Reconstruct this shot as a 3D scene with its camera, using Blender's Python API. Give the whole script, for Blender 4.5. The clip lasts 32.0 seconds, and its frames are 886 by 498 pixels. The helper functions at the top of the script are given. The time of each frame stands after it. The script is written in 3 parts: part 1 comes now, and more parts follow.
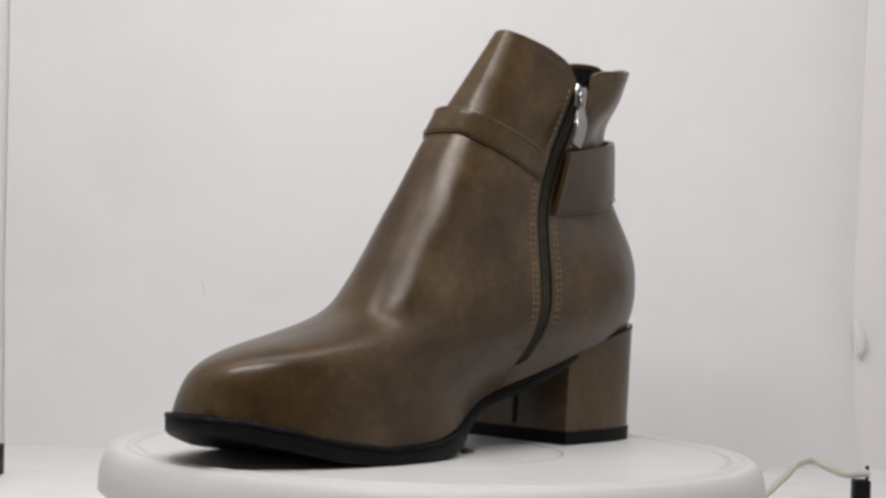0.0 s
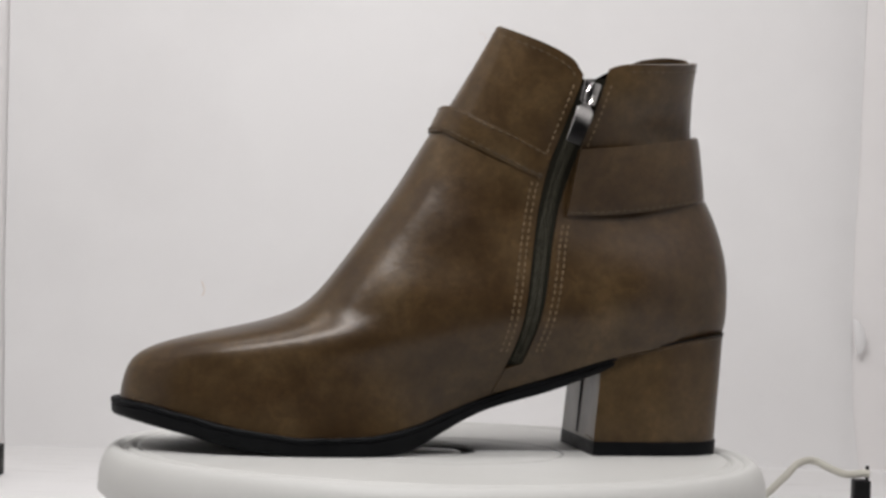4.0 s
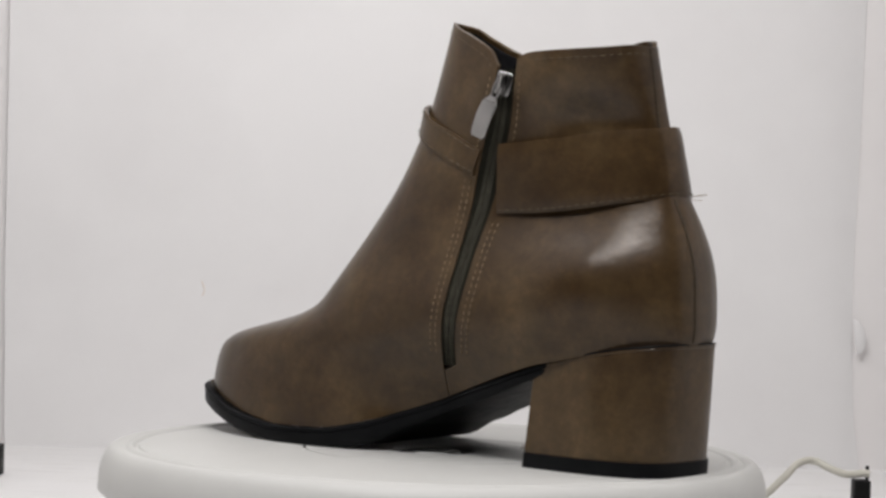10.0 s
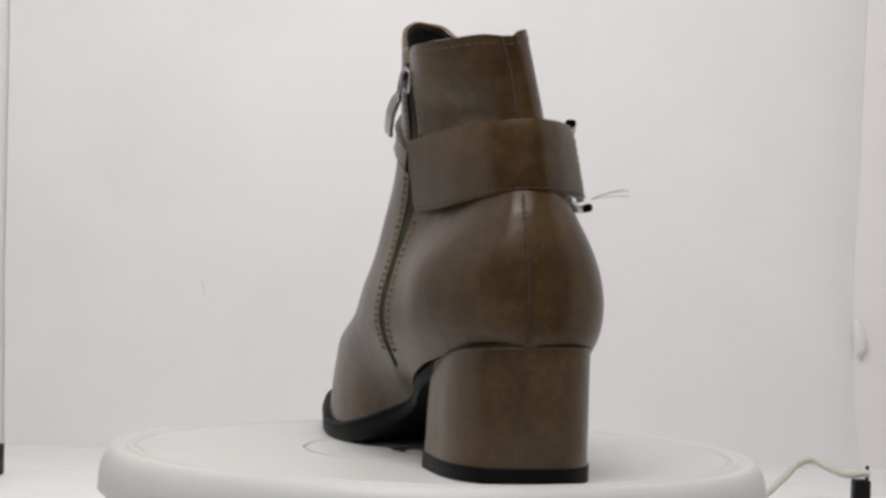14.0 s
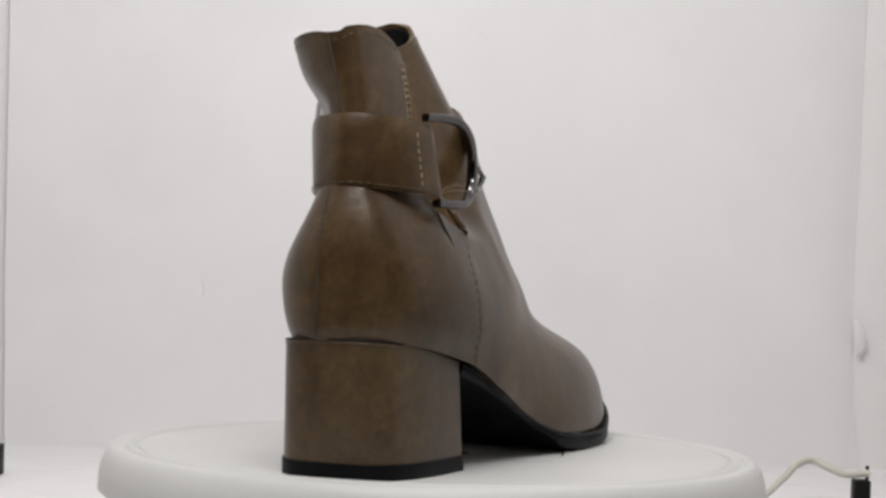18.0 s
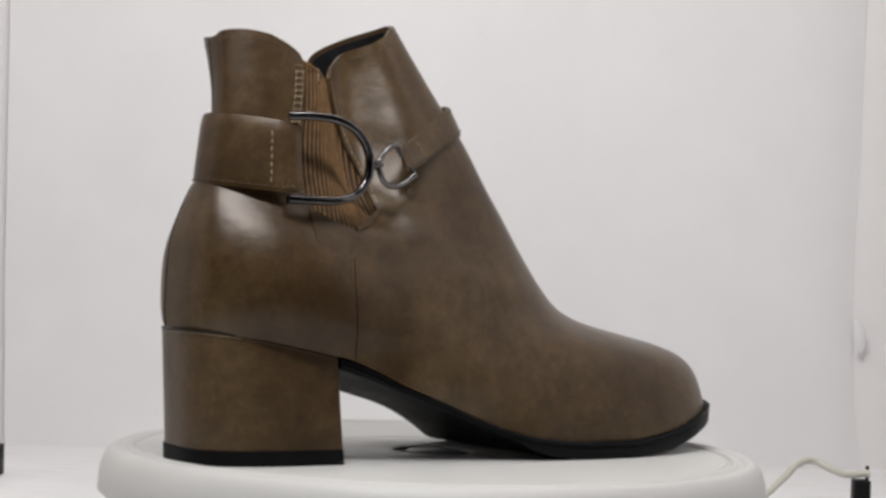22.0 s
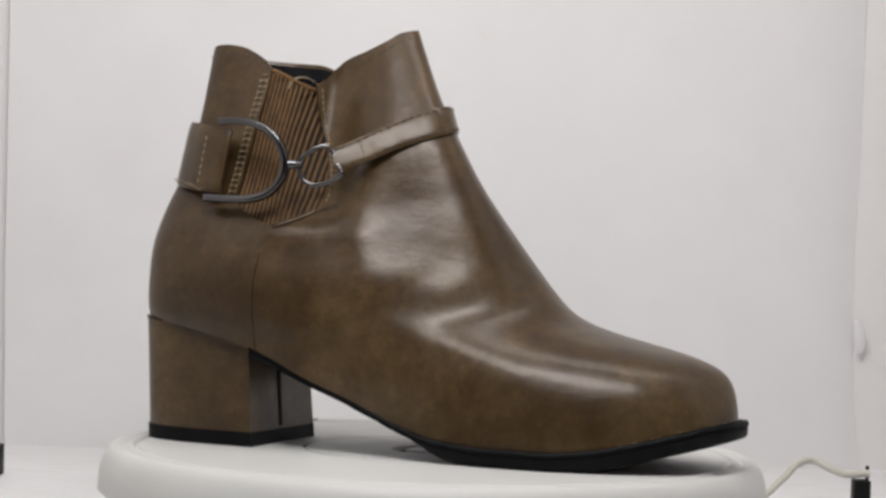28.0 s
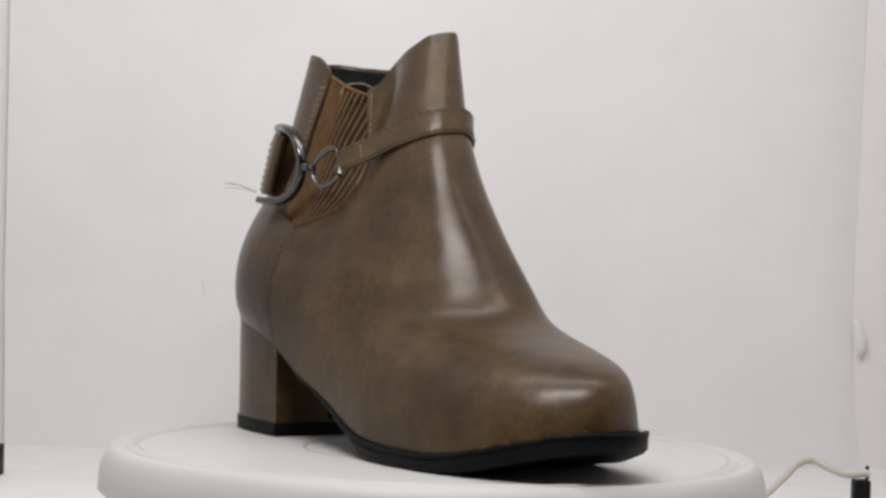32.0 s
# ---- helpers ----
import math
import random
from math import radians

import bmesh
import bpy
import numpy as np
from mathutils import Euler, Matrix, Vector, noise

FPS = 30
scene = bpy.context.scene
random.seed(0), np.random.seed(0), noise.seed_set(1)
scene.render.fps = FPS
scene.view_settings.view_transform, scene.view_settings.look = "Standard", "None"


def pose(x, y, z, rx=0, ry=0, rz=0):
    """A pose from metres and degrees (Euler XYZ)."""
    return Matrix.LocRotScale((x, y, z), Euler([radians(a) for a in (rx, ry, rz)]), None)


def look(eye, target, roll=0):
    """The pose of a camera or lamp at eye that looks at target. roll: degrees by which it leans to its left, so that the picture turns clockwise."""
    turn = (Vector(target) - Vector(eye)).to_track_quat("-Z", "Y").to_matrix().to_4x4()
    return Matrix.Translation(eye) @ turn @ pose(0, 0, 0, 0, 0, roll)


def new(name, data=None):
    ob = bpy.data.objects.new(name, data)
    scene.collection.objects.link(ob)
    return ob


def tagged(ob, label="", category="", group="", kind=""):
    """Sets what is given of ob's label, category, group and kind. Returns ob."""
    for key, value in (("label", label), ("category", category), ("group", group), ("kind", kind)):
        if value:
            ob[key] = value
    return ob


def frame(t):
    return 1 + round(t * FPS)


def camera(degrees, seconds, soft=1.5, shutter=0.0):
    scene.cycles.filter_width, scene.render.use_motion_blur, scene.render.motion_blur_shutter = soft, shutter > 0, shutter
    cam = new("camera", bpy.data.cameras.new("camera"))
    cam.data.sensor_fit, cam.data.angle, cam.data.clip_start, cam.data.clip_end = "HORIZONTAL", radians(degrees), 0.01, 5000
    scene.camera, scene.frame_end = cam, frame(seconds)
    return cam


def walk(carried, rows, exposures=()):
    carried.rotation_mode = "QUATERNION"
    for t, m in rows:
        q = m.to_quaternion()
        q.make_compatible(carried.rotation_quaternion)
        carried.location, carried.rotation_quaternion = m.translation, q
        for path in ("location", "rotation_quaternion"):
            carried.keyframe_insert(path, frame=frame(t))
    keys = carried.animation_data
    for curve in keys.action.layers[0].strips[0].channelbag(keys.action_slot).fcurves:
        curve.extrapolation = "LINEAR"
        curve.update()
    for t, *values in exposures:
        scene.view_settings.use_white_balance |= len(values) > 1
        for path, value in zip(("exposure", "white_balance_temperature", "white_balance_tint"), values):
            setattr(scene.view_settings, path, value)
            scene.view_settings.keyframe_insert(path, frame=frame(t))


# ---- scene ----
RATE = 8.889          # the turntable's turn, degrees a second
EYE = (0.0, -0.9, 0.0917)

cam = camera(22.18, 32.0, soft=3.0)
VIEW = look(EYE, (0.0015, 0.1, 0.0780), 1.763)
walk(cam, [(0.0, VIEW), (32.0, VIEW)], exposures=[(0.0, 0.0), (32.0, 0.0)])

# ---- world and lights ----
world = bpy.data.worlds.new("world")
scene.world = world
world.use_nodes = True
world.node_tree.nodes["Background"].inputs[0].default_value = (0.9, 0.95, 1.0, 1)
world.node_tree.nodes["Background"].inputs[1].default_value = 0.02


def lamp(name, eye, target, sx, sy, watts, colour):
    data = bpy.data.lights.new(name, "AREA")
    data.shape, data.size, data.size_y, data.energy, data.color = "RECTANGLE", sx, sy, watts, colour
    ob = new(name, data)
    ob.matrix_world = look(eye, target)
    return tagged(ob, "unseen white light under the light box ceiling", "lamp")


lamp("led_strip", (-0.05, -0.30, 0.455), (-0.04, -0.10, 0.04), 0.31, 0.032, 1.80, (1.0, 0.974, 0.972))
# the rear lamp is out of view, added to lift backdrop and plate
lamp("led_fill", (0.0, -0.05, 0.465), (0.0, 0.06, 0.0), 0.44, 0.03, 0.70, (1.0, 0.974, 0.972))


# ---- materials ----
def material(name, build, **values):
    """A node material: build(nodes, links, shader) wires the shader's inputs."""
    m = bpy.data.materials.new(name)
    m.use_nodes = True
    n, l = m.node_tree.nodes, m.node_tree.links
    s = n["Principled BSDF"]
    for key, value in values.items():
        s.inputs[key.replace("_", " ")].default_value = value
    build(n, l, s)
    return m


def ramp(n, l, source, stops):
    r = n.new("ShaderNodeValToRGB")
    while len(r.color_ramp.elements) < len(stops):
        r.color_ramp.elements.new(0.5)
    for e, (p, c) in zip(r.color_ramp.elements, stops):
        e.position, e.color = p, (*c, 1)
    l.new(source, r.inputs[0])
    return r.outputs[0]


def noise_tex(n, l, scale, detail=4.0, rough=0.55, stretch=None):
    t = n.new("ShaderNodeTexCoord")
    x = n.new("ShaderNodeTexNoise")
    x.inputs["Scale"].default_value, x.inputs["Detail"].default_value, x.inputs["Roughness"].default_value = scale, detail, rough
    if stretch:
        p = n.new("ShaderNodeMapping")
        p.inputs["Scale"].default_value = stretch
        l.new(t.outputs["Object"], p.inputs[0])
        l.new(p.outputs[0], x.inputs["Vector"])
    else:
        l.new(t.outputs["Object"], x.inputs["Vector"])
    return x.outputs["Fac"]


def mix(n, l, a, b, fac, mode="MIX"):
    x = n.new("ShaderNodeMix")
    x.data_type, x.blend_type = "RGBA", mode
    for socket, value in ((x.inputs[0], fac), (x.inputs[6], a), (x.inputs[7], b)):
        if hasattr(value, "is_output"):
            l.new(value, socket)
        elif isinstance(value, tuple):
            socket.default_value = (*value, 1)
        else:
            socket.default_value = value
    return x.outputs[2]


def bump(n, l, s, height, strength, distance):
    b = n.new("ShaderNodeBump")
    b.inputs["Strength"].default_value, b.inputs["Distance"].default_value = strength, distance
    l.new(height, b.inputs["Height"])
    l.new(b.outputs[0], s.inputs["Normal"])
    return b


def rough_range(n, l, s, source, low, high):
    r = n.new("ShaderNodeMapRange")
    r.inputs[3].default_value, r.inputs[4].default_value = low, high
    l.new(source, r.inputs[0])
    l.new(r.outputs[0], s.inputs["Roughness"])


def bump_over(n, l, below, height, strength, distance):
    """A bump that lies under another one: its normal feeds the one above."""
    b = n.new("ShaderNodeBump")
    b.inputs["Strength"].default_value, b.inputs["Distance"].default_value = strength, distance
    l.new(height, b.inputs["Height"])
    l.new(b.outputs[0], below.inputs["Normal"])
    return b


def leather(n, l, s):
    # marbled tan over dark brown, with burnished patches, pale rubs and fine crinkles
    big = noise_tex(n, l, 30, 8, 0.66)
    c = ramp(n, l, big, [(0.28, (0.0365, 0.0222, 0.0105)), (0.44, (0.0545, 0.0352, 0.0166)), (0.58, (0.0705, 0.0473, 0.0230)), (0.74, (0.0965, 0.0675, 0.0352))])
    patch = ramp(n, l, noise_tex(n, l, 15, 4, 0.55), [(0.34, (0.70, 0.62, 0.56)), (0.60, (1.08, 1.06, 1.02))])
    c = mix(n, l, c, patch, 0.75, "MULTIPLY")
    streak = ramp(n, l, noise_tex(n, l, 95, 6, 0.7, (1.0, 1.0, 0.6)), [(0.38, (0.80, 0.75, 0.68)), (0.66, (1.14, 1.11, 1.06))])
    c = mix(n, l, c, streak, 0.7, "MULTIPLY")
    grain = ramp(n, l, noise_tex(n, l, 330, 6, 0.75), [(0.36, (0.80, 0.78, 0.75)), (0.64, (1.14, 1.12, 1.10))])
    c = mix(n, l, c, grain, 0.8, "MULTIPLY")
    vein = ramp(n, l, noise_tex(n, l, 26, 8, 0.74, (1.0, 1.0, 1.3)), [(0.47, (1.0, 1.0, 1.0)), (0.50, (1.30, 1.27, 1.24)), (0.53, (1.0, 1.0, 1.0))])
    c = mix(n, l, c, vein, 0.7, "MULTIPLY")
    l.new(c, s.inputs["Base Color"])
    rough_range(n, l, s, noise_tex(n, l, 60, 4, 0.6), 0.25, 0.37)
    fine = bump(n, l, s, noise_tex(n, l, 900, 2, 0.5), 0.04, 0.0004)
    crinkle = bump_over(n, l, fine, noise_tex(n, l, 230, 4, 0.6, (1.0, 1.0, 1.7)), 0.07, 0.0009)
    crease = bump_over(n, l, crinkle, noise_tex(n, l, 70, 4, 0.55, (1.0, 1.0, 1.1)), 0.075, 0.0030)
    bump_over(n, l, crease, noise_tex(n, l, 27, 2, 0.5), 0.20, 0.0050)


LEATHER = material("leather_brown", leather, Specular_IOR_Level=0.38, Specular_Tint=(1.0, 0.945, 0.90, 1))


def rubber(n, l, s):
    l.new(ramp(n, l, noise_tex(n, l, 60, 5), [(0.3, (0.003, 0.0033, 0.004)), (0.75, (0.0085, 0.009, 0.010))]), s.inputs["Base Color"])
    rough_range(n, l, s, noise_tex(n, l, 200, 4), 0.38, 0.62)
    bump(n, l, s, noise_tex(n, l, 700, 3), 0.15, 0.0005)


RUBBER = material("rubber_black", rubber, Specular_IOR_Level=0.09)


def cloth_black(n, l, s):
    l.new(ramp(n, l, noise_tex(n, l, 300, 3), [(0.3, (0.003, 0.003, 0.0035)), (0.7, (0.009, 0.009, 0.010))]), s.inputs["Base Color"])
    bump(n, l, s, noise_tex(n, l, 1500, 2), 0.4, 0.0004)


LINING = material("lining_black", cloth_black, Roughness=0.95, Specular_IOR_Level=0.1)


def tape_cloth(n, l, s):
    l.new(ramp(n, l, noise_tex(n, l, 1200, 2), [(0.3, (0.006, 0.0055, 0.0035)), (0.7, (0.014, 0.013, 0.008))]), s.inputs["Base Color"])
    bump(n, l, s, noise_tex(n, l, 2500, 2), 0.5, 0.0003)


TAPE = material("zip_tape_cloth", tape_cloth, Roughness=0.9, Specular_IOR_Level=0.15)
TEETH = material("zip_coil_nylon", lambda n, l, s: l.new(ramp(n, l, noise_tex(n, l, 500, 2), [(0.3, (0.028, 0.026, 0.017)), (0.7, (0.060, 0.056, 0.038))]), s.inputs["Base Color"]), Roughness=0.6, Specular_IOR_Level=0.2)


def elastic(n, l, s):
    l.new(ramp(n, l, noise_tex(n, l, 250, 4), [(0.3, (0.076, 0.036, 0.0095)), (0.7, (0.150, 0.078, 0.022))]), s.inputs["Base Color"])
    bump(n, l, s, noise_tex(n, l, 2200, 2), 0.5, 0.0003)


ELASTIC = material("elastic_tan", elastic, Roughness=0.85)
ELASTIC_DARK = material("elastic_backing_dark", lambda n, l, s: l.new(ramp(n, l, noise_tex(n, l, 300, 3), [(0.3, (0.005, 0.003, 0.0016)), (0.7, (0.012, 0.007, 0.003))]), s.inputs["Base Color"]), Roughness=0.9)
THREAD = material("thread_tan", lambda n, l, s: l.new(ramp(n, l, noise_tex(n, l, 400, 2), [(0.3, (0.165, 0.122, 0.070)), (0.7, (0.285, 0.22, 0.135))]), s.inputs["Base Color"]), Roughness=0.8)
THREAD_SEAM = material("thread_dark_brown", lambda n, l, s: l.new(ramp(n, l, noise_tex(n, l, 400, 2), [(0.3, (0.030, 0.020, 0.010)), (0.7, (0.055, 0.037, 0.019))]), s.inputs["Base Color"]), Roughness=0.8)
THREAD_DARK = material("thread_brown", lambda n, l, s: l.new(ramp(n, l, noise_tex(n, l, 400, 2), [(0.3, (0.055, 0.038, 0.021)), (0.7, (0.105, 0.075, 0.042))]), s.inputs["Base Color"]), Roughness=0.8)
GUNMETAL = material("gunmetal", lambda n, l, s: rough_range(n, l, s, noise_tex(n, l, 200, 3), 0.08, 0.18), Base_Color=(0.12, 0.117, 0.118, 1), Metallic=1.0)
STEEL = material("steel_dark", lambda n, l, s: rough_range(n, l, s, noise_tex(n, l, 200, 3), 0.12, 0.22), Base_Color=(0.16, 0.157, 0.156, 1), Metallic=1.0)
NICKEL = material("nickel_polished", lambda n, l, s: rough_range(n, l, s, noise_tex(n, l, 200, 3), 0.12, 0.22), Base_Color=(0.36, 0.352, 0.345, 1), Metallic=1.0)


def white_plastic(n, l, s):
    l.new(ramp(n, l, noise_tex(n, l, 9, 5), [(0.3, (0.57, 0.57, 0.55)), (0.7, (0.62, 0.62, 0.60))]), s.inputs["Base Color"])
    rough_range(n, l, s, noise_tex(n, l, 25, 4), 0.42, 0.56)
    bump(n, l, s, noise_tex(n, l, 400, 3), 0.06, 0.0003)


PLASTIC = material("plastic_white", white_plastic)


def white_sheet(n, l, s):
    stain = ramp(n, l, noise_tex(n, l, 7, 5, 0.6), [(0.30, (0.735, 0.728, 0.728)), (0.62, (0.79, 0.785, 0.785))])
    l.new(stain, s.inputs["Base Color"])
    rough_range(n, l, s, noise_tex(n, l, 12, 4), 0.5, 0.7)
    bump(n, l, s, noise_tex(n, l, 5, 3), 0.15, 0.004)


SHEET = material("backdrop_white", white_sheet)


def shell_white(n, l, s):
    l.new(ramp(n, l, noise_tex(n, l, 6, 4), [(0.3, (0.77, 0.75, 0.745)), (0.7, (0.82, 0.805, 0.80))]), s.inputs["Base Color"])
    bump(n, l, s, noise_tex(n, l, 300, 3), 0.1, 0.0004)


SHELL = material("box_shell_white", shell_white, Roughness=0.6)
# greyer than the white shell, so that less light bounces onto the boot
BOUNCE_GREY = material("box_bounce_grey", lambda n, l, s: l.new(ramp(n, l, noise_tex(n, l, 8, 4), [(0.3, (0.63, 0.62, 0.615)), (0.7, (0.69, 0.68, 0.675))]), s.inputs["Base Color"]), Roughness=0.45)


def floor_white(n, l, s):
    c = ramp(n, l, noise_tex(n, l, 6, 5), [(0.3, (0.74, 0.735, 0.73)), (0.7, (0.79, 0.785, 0.785))])
    scuff = ramp(n, l, noise_tex(n, l, 26, 5, 0.65, (1.0, 9.0, 1.0)), [(0.30, (0.80, 0.79, 0.78)), (0.42, (1.0, 1.0, 1.0))])
    l.new(mix(n, l, c, scuff, 0.8, "MULTIPLY"), s.inputs["Base Color"])
    rough_range(n, l, s, noise_tex(n, l, 15, 4), 0.42, 0.62)


FLOOR = material("floor_white", floor_white)
BLACK = material("plastic_black", lambda n, l, s: rough_range(n, l, s, noise_tex(n, l, 100, 3), 0.5, 0.7), Base_Color=(0.006, 0.006, 0.006, 1), Specular_IOR_Level=0.15)
THREAD_MID = material("thread_umber", lambda n, l, s: l.new(ramp(n, l, noise_tex(n, l, 400, 2), [(0.3, (0.10, 0.068, 0.036)), (0.7, (0.20, 0.142, 0.080))]), s.inputs["Base Color"]), Roughness=0.8)
CABLE = material("cable_cream", lambda n, l, s: l.new(ramp(n, l, noise_tex(n, l, 40, 3), [(0.3, (0.50, 0.485, 0.42)), (0.7, (0.58, 0.565, 0.50))]), s.inputs["Base Color"]), Roughness=0.4)
SMUDGE_TAN = material("smudge_tan", lambda n, l, s: l.new(ramp(n, l, noise_tex(n, l, 300, 3), [(0.3, (0.67, 0.59, 0.51)), (0.7, (0.74, 0.68, 0.62))]), s.inputs["Base Color"]), Roughness=0.8)
SMUDGE = material("smudge_grey", lambda n, l, s: l.new(ramp(n, l, noise_tex(n, l, 300, 3), [(0.3, (0.72, 0.71, 0.70)), (0.7, (0.77, 0.76, 0.755))]), s.inputs["Base Color"]), Roughness=0.8)
ROOM = material("room_grey", lambda n, l, s: l.new(ramp(n, l, noise_tex(n, l, 2, 4), [(0.3, (0.48, 0.48, 0.48)), (0.7, (0.56, 0.555, 0.55))]), s.inputs["Base Color"]), Roughness=0.9)


# ---- mesh tools ----
def part(name, bm, mat, parent=None, label="", smooth=True):
    me = bpy.data.meshes.new(name)
    bm.to_mesh(me)
    bm.free()
    for p in me.polygons:
        p.use_smooth = smooth
    if smooth:
        me.set_sharp_from_angle(angle=radians(48))
    me.materials.append(mat)
    ob = new(name, me)
    ob.parent = parent
    if label:
        tagged(ob, label)
    return ob


def empty(name, label, category, at=(0, 0, 0)):
    ob = new(name)
    ob.empty_display_size = 0.02
    ob.location = at
    return tagged(ob, label, category)


def sheet(grid, close=False):
    """A bmesh from a grid of points [row, column, xyz]; close joins the last column to the first."""
    bm = bmesh.new()
    rows, cols = grid.shape[:2]
    v = [[bm.verts.new(grid[i, j]) for j in range(cols)] for i in range(rows)]
    for i in range(rows - 1):
        for j in range(cols if close else cols - 1):
            k = (j + 1) % cols
            bm.faces.new((v[i][j], v[i][k], v[i + 1][k], v[i + 1][j]))
    return bm


def box(bm, centre, size, bevel=0.0, turn=None):
    m = Matrix.Translation(centre) @ (turn or Matrix()) @ Matrix.Diagonal((*size, 1))
    made = bmesh.ops.create_cube(bm, size=1.0, matrix=m)["verts"]
    if bevel:
        edges = {e for v in made for e in v.link_edges}
        bmesh.ops.bevel(bm, geom=list(edges), offset=bevel, segments=3, affect="EDGES", profile=0.5)
    return bm


def lathe(profile, steps=160):
    """A bmesh turned about z from a list of (radius, z)."""
    a = np.linspace(0, 2 * math.pi, steps, endpoint=False)
    g = np.array([[(r * math.cos(t), r * math.sin(t), z) for t in a] for r, z in profile])
    bm = sheet(g, True)
    bm.verts.ensure_lookup_table()
    return bm


def spline(points, count):
    """A smooth path through the points (Catmull-Rom)."""
    p = [Vector(q) for q in points]
    p = [2 * p[0] - p[1], *p, 2 * p[-1] - p[-2]]
    out = []
    for k in range(count):
        s = k / (count - 1) * (len(p) - 3)
        i = min(int(s), len(p) - 4)
        t = s - i
        a, b, c, d = p[i:i + 4]
        out.append(0.5 * (2 * b + (c - a) * t + (2 * a - 5 * b + 4 * c - d) * t * t + (3 * b - a - 3 * c + d) * t ** 3))
    return out


def tube(bm, path, radius, sides=10, flat=1.0, closed=False, square=2.0):
    """A bar along a path; flat squeezes it across its second axis, square above 2 gives it flat faces."""
    def corner(v):
        return math.copysign(abs(v) ** (2 / square), v)
    rings = []
    up = Vector((0, 0, 1))
    n = len(path)
    for i, q in enumerate(path):
        d = (path[(i + 1) % n if closed else min(i + 1, n - 1)] - path[i - 1 if closed else max(i - 1, 0)]).normalized()
        side = d.cross(up)
        if side.length < 1e-4:
            side = d.cross(Vector((0, 1, 0)))
        side.normalize()
        top = side.cross(d).normalized()
        up = top
        r = radius(i / (n - 1)) if callable(radius) else radius
        rings.append([bm.verts.new(q + (side * corner(math.cos(a)) * flat + top * corner(math.sin(a))) * r) for a in (2 * math.pi * k / sides for k in range(sides))])
    for i in range(n if closed else n - 1):
        a, b = rings[i], rings[(i + 1) % n]
        for k in range(sides):
            bm.faces.new((a[k], a[(k + 1) % sides], b[(k + 1) % sides], b[k]))
    if not closed:
        bm.faces.new(rings[0][::-1])
        bm.faces.new(rings[-1])
    return bm


def slab(top, thick):
    """A closed band: the outer grid, and the same grid set back along its normals."""
    g = np.asarray(top)
    n = np.cross(np.gradient(g, axis=1), np.gradient(g, axis=0))
    n /= np.linalg.norm(n, axis=-1, keepdims=True) + 1e-12
    t = thick if np.ndim(thick) == 0 else np.asarray(thick)[..., None]
    inner = g - n * t
    loop = np.concatenate([g, inner[::-1]], axis=0)
    bm = bmesh.new()
    rows, cols = loop.shape[:2]
    v = [[bm.verts.new(loop[i, j]) for j in range(cols)] for i in range(rows)]
    for i in range(rows):
        for j in range(cols - 1):
            k = (i + 1) % rows
            bm.faces.new((v[i][j], v[i][j + 1], v[k][j + 1], v[k][j]))
    for j in (0, cols - 1):
        for i in range(rows // 2 - 1):
            q = (v[i][j], v[i + 1][j], v[rows - 2 - i][j], v[rows - 1 - i][j])
            bm.faces.new(q if j == 0 else q[::-1])
    bmesh.ops.recalc_face_normals(bm, faces=bm.faces)
    return bm


# ---- the photo box ----
FLOOR_Z, WALL_Y, TABLE_Z = -0.0305, 0.25, -0.0007


def panel(name, centre, size, mat, label, category="wall"):
    bm = box(bmesh.new(), centre, size)
    return tagged(part(name, bm, mat, None, label, False), label, category, kind="structure")


panel("floor", (0, -0.03, FLOOR_Z - 0.004), (0.50, 0.66, 0.008), FLOOR, "white plastic floor of a photo light box", "floor")
panel("wall_north", (0, 0.2585, 0.2200), (0.50, 0.008, 0.509), SHELL, "white rear wall of a photo light box")
# side walls and ceiling are unseen; their grey holds down the fill
panel("wall_east", (0.254, 0.055, 0.222), (0.008, 0.49, 0.505), BOUNCE_GREY, "side wall of a light box, out of view, greyed to limit bounce")
panel("wall_west", (-0.254, 0.055, 0.222), (0.008, 0.49, 0.505), BOUNCE_GREY, "side wall of a light box, out of view, greyed to limit bounce")
panel("ceiling", (0, -0.03, 0.4785), (0.50, 0.66, 0.008), BOUNCE_GREY, "ceiling of a light box, out of view, greyed to limit bounce", "ceiling")


def backdrop():
    # a white sheet whose side edges bow a little
    zs = np.linspace(FLOOR_Z, 0.46, 40)
    left = np.interp(zs, [-0.03, 0.06, 0.20, 0.46], [-0.2186, -0.2208, -0.2219, -0.223])
    right = np.interp(zs, [-0.031, 0.0, 0.054, 0.10, 0.16, 0.209, 0.46], [0.2180, 0.2135, 0.2114, 0.2122, 0.2134, 0.2142, 0.216])
    g = np.zeros((40, 60, 3))
    for i, z in enumerate(zs):
        s = np.linspace(0, 1, 60)
        g[i, :, 0] = left[i] + (right[i] - left[i]) * s
        g[i, :, 1] = WALL_Y + 0.004 * np.clip((s - 0.94) / 0.06, 0, 1) ** 2
        g[i, :, 2] = z
    ob = part("backdrop", slab(g, 0.002), SHEET)
    return tagged(ob, "white backdrop sheet with bowed edges and faint marks", "backdrop", kind="structure")


backdrop()


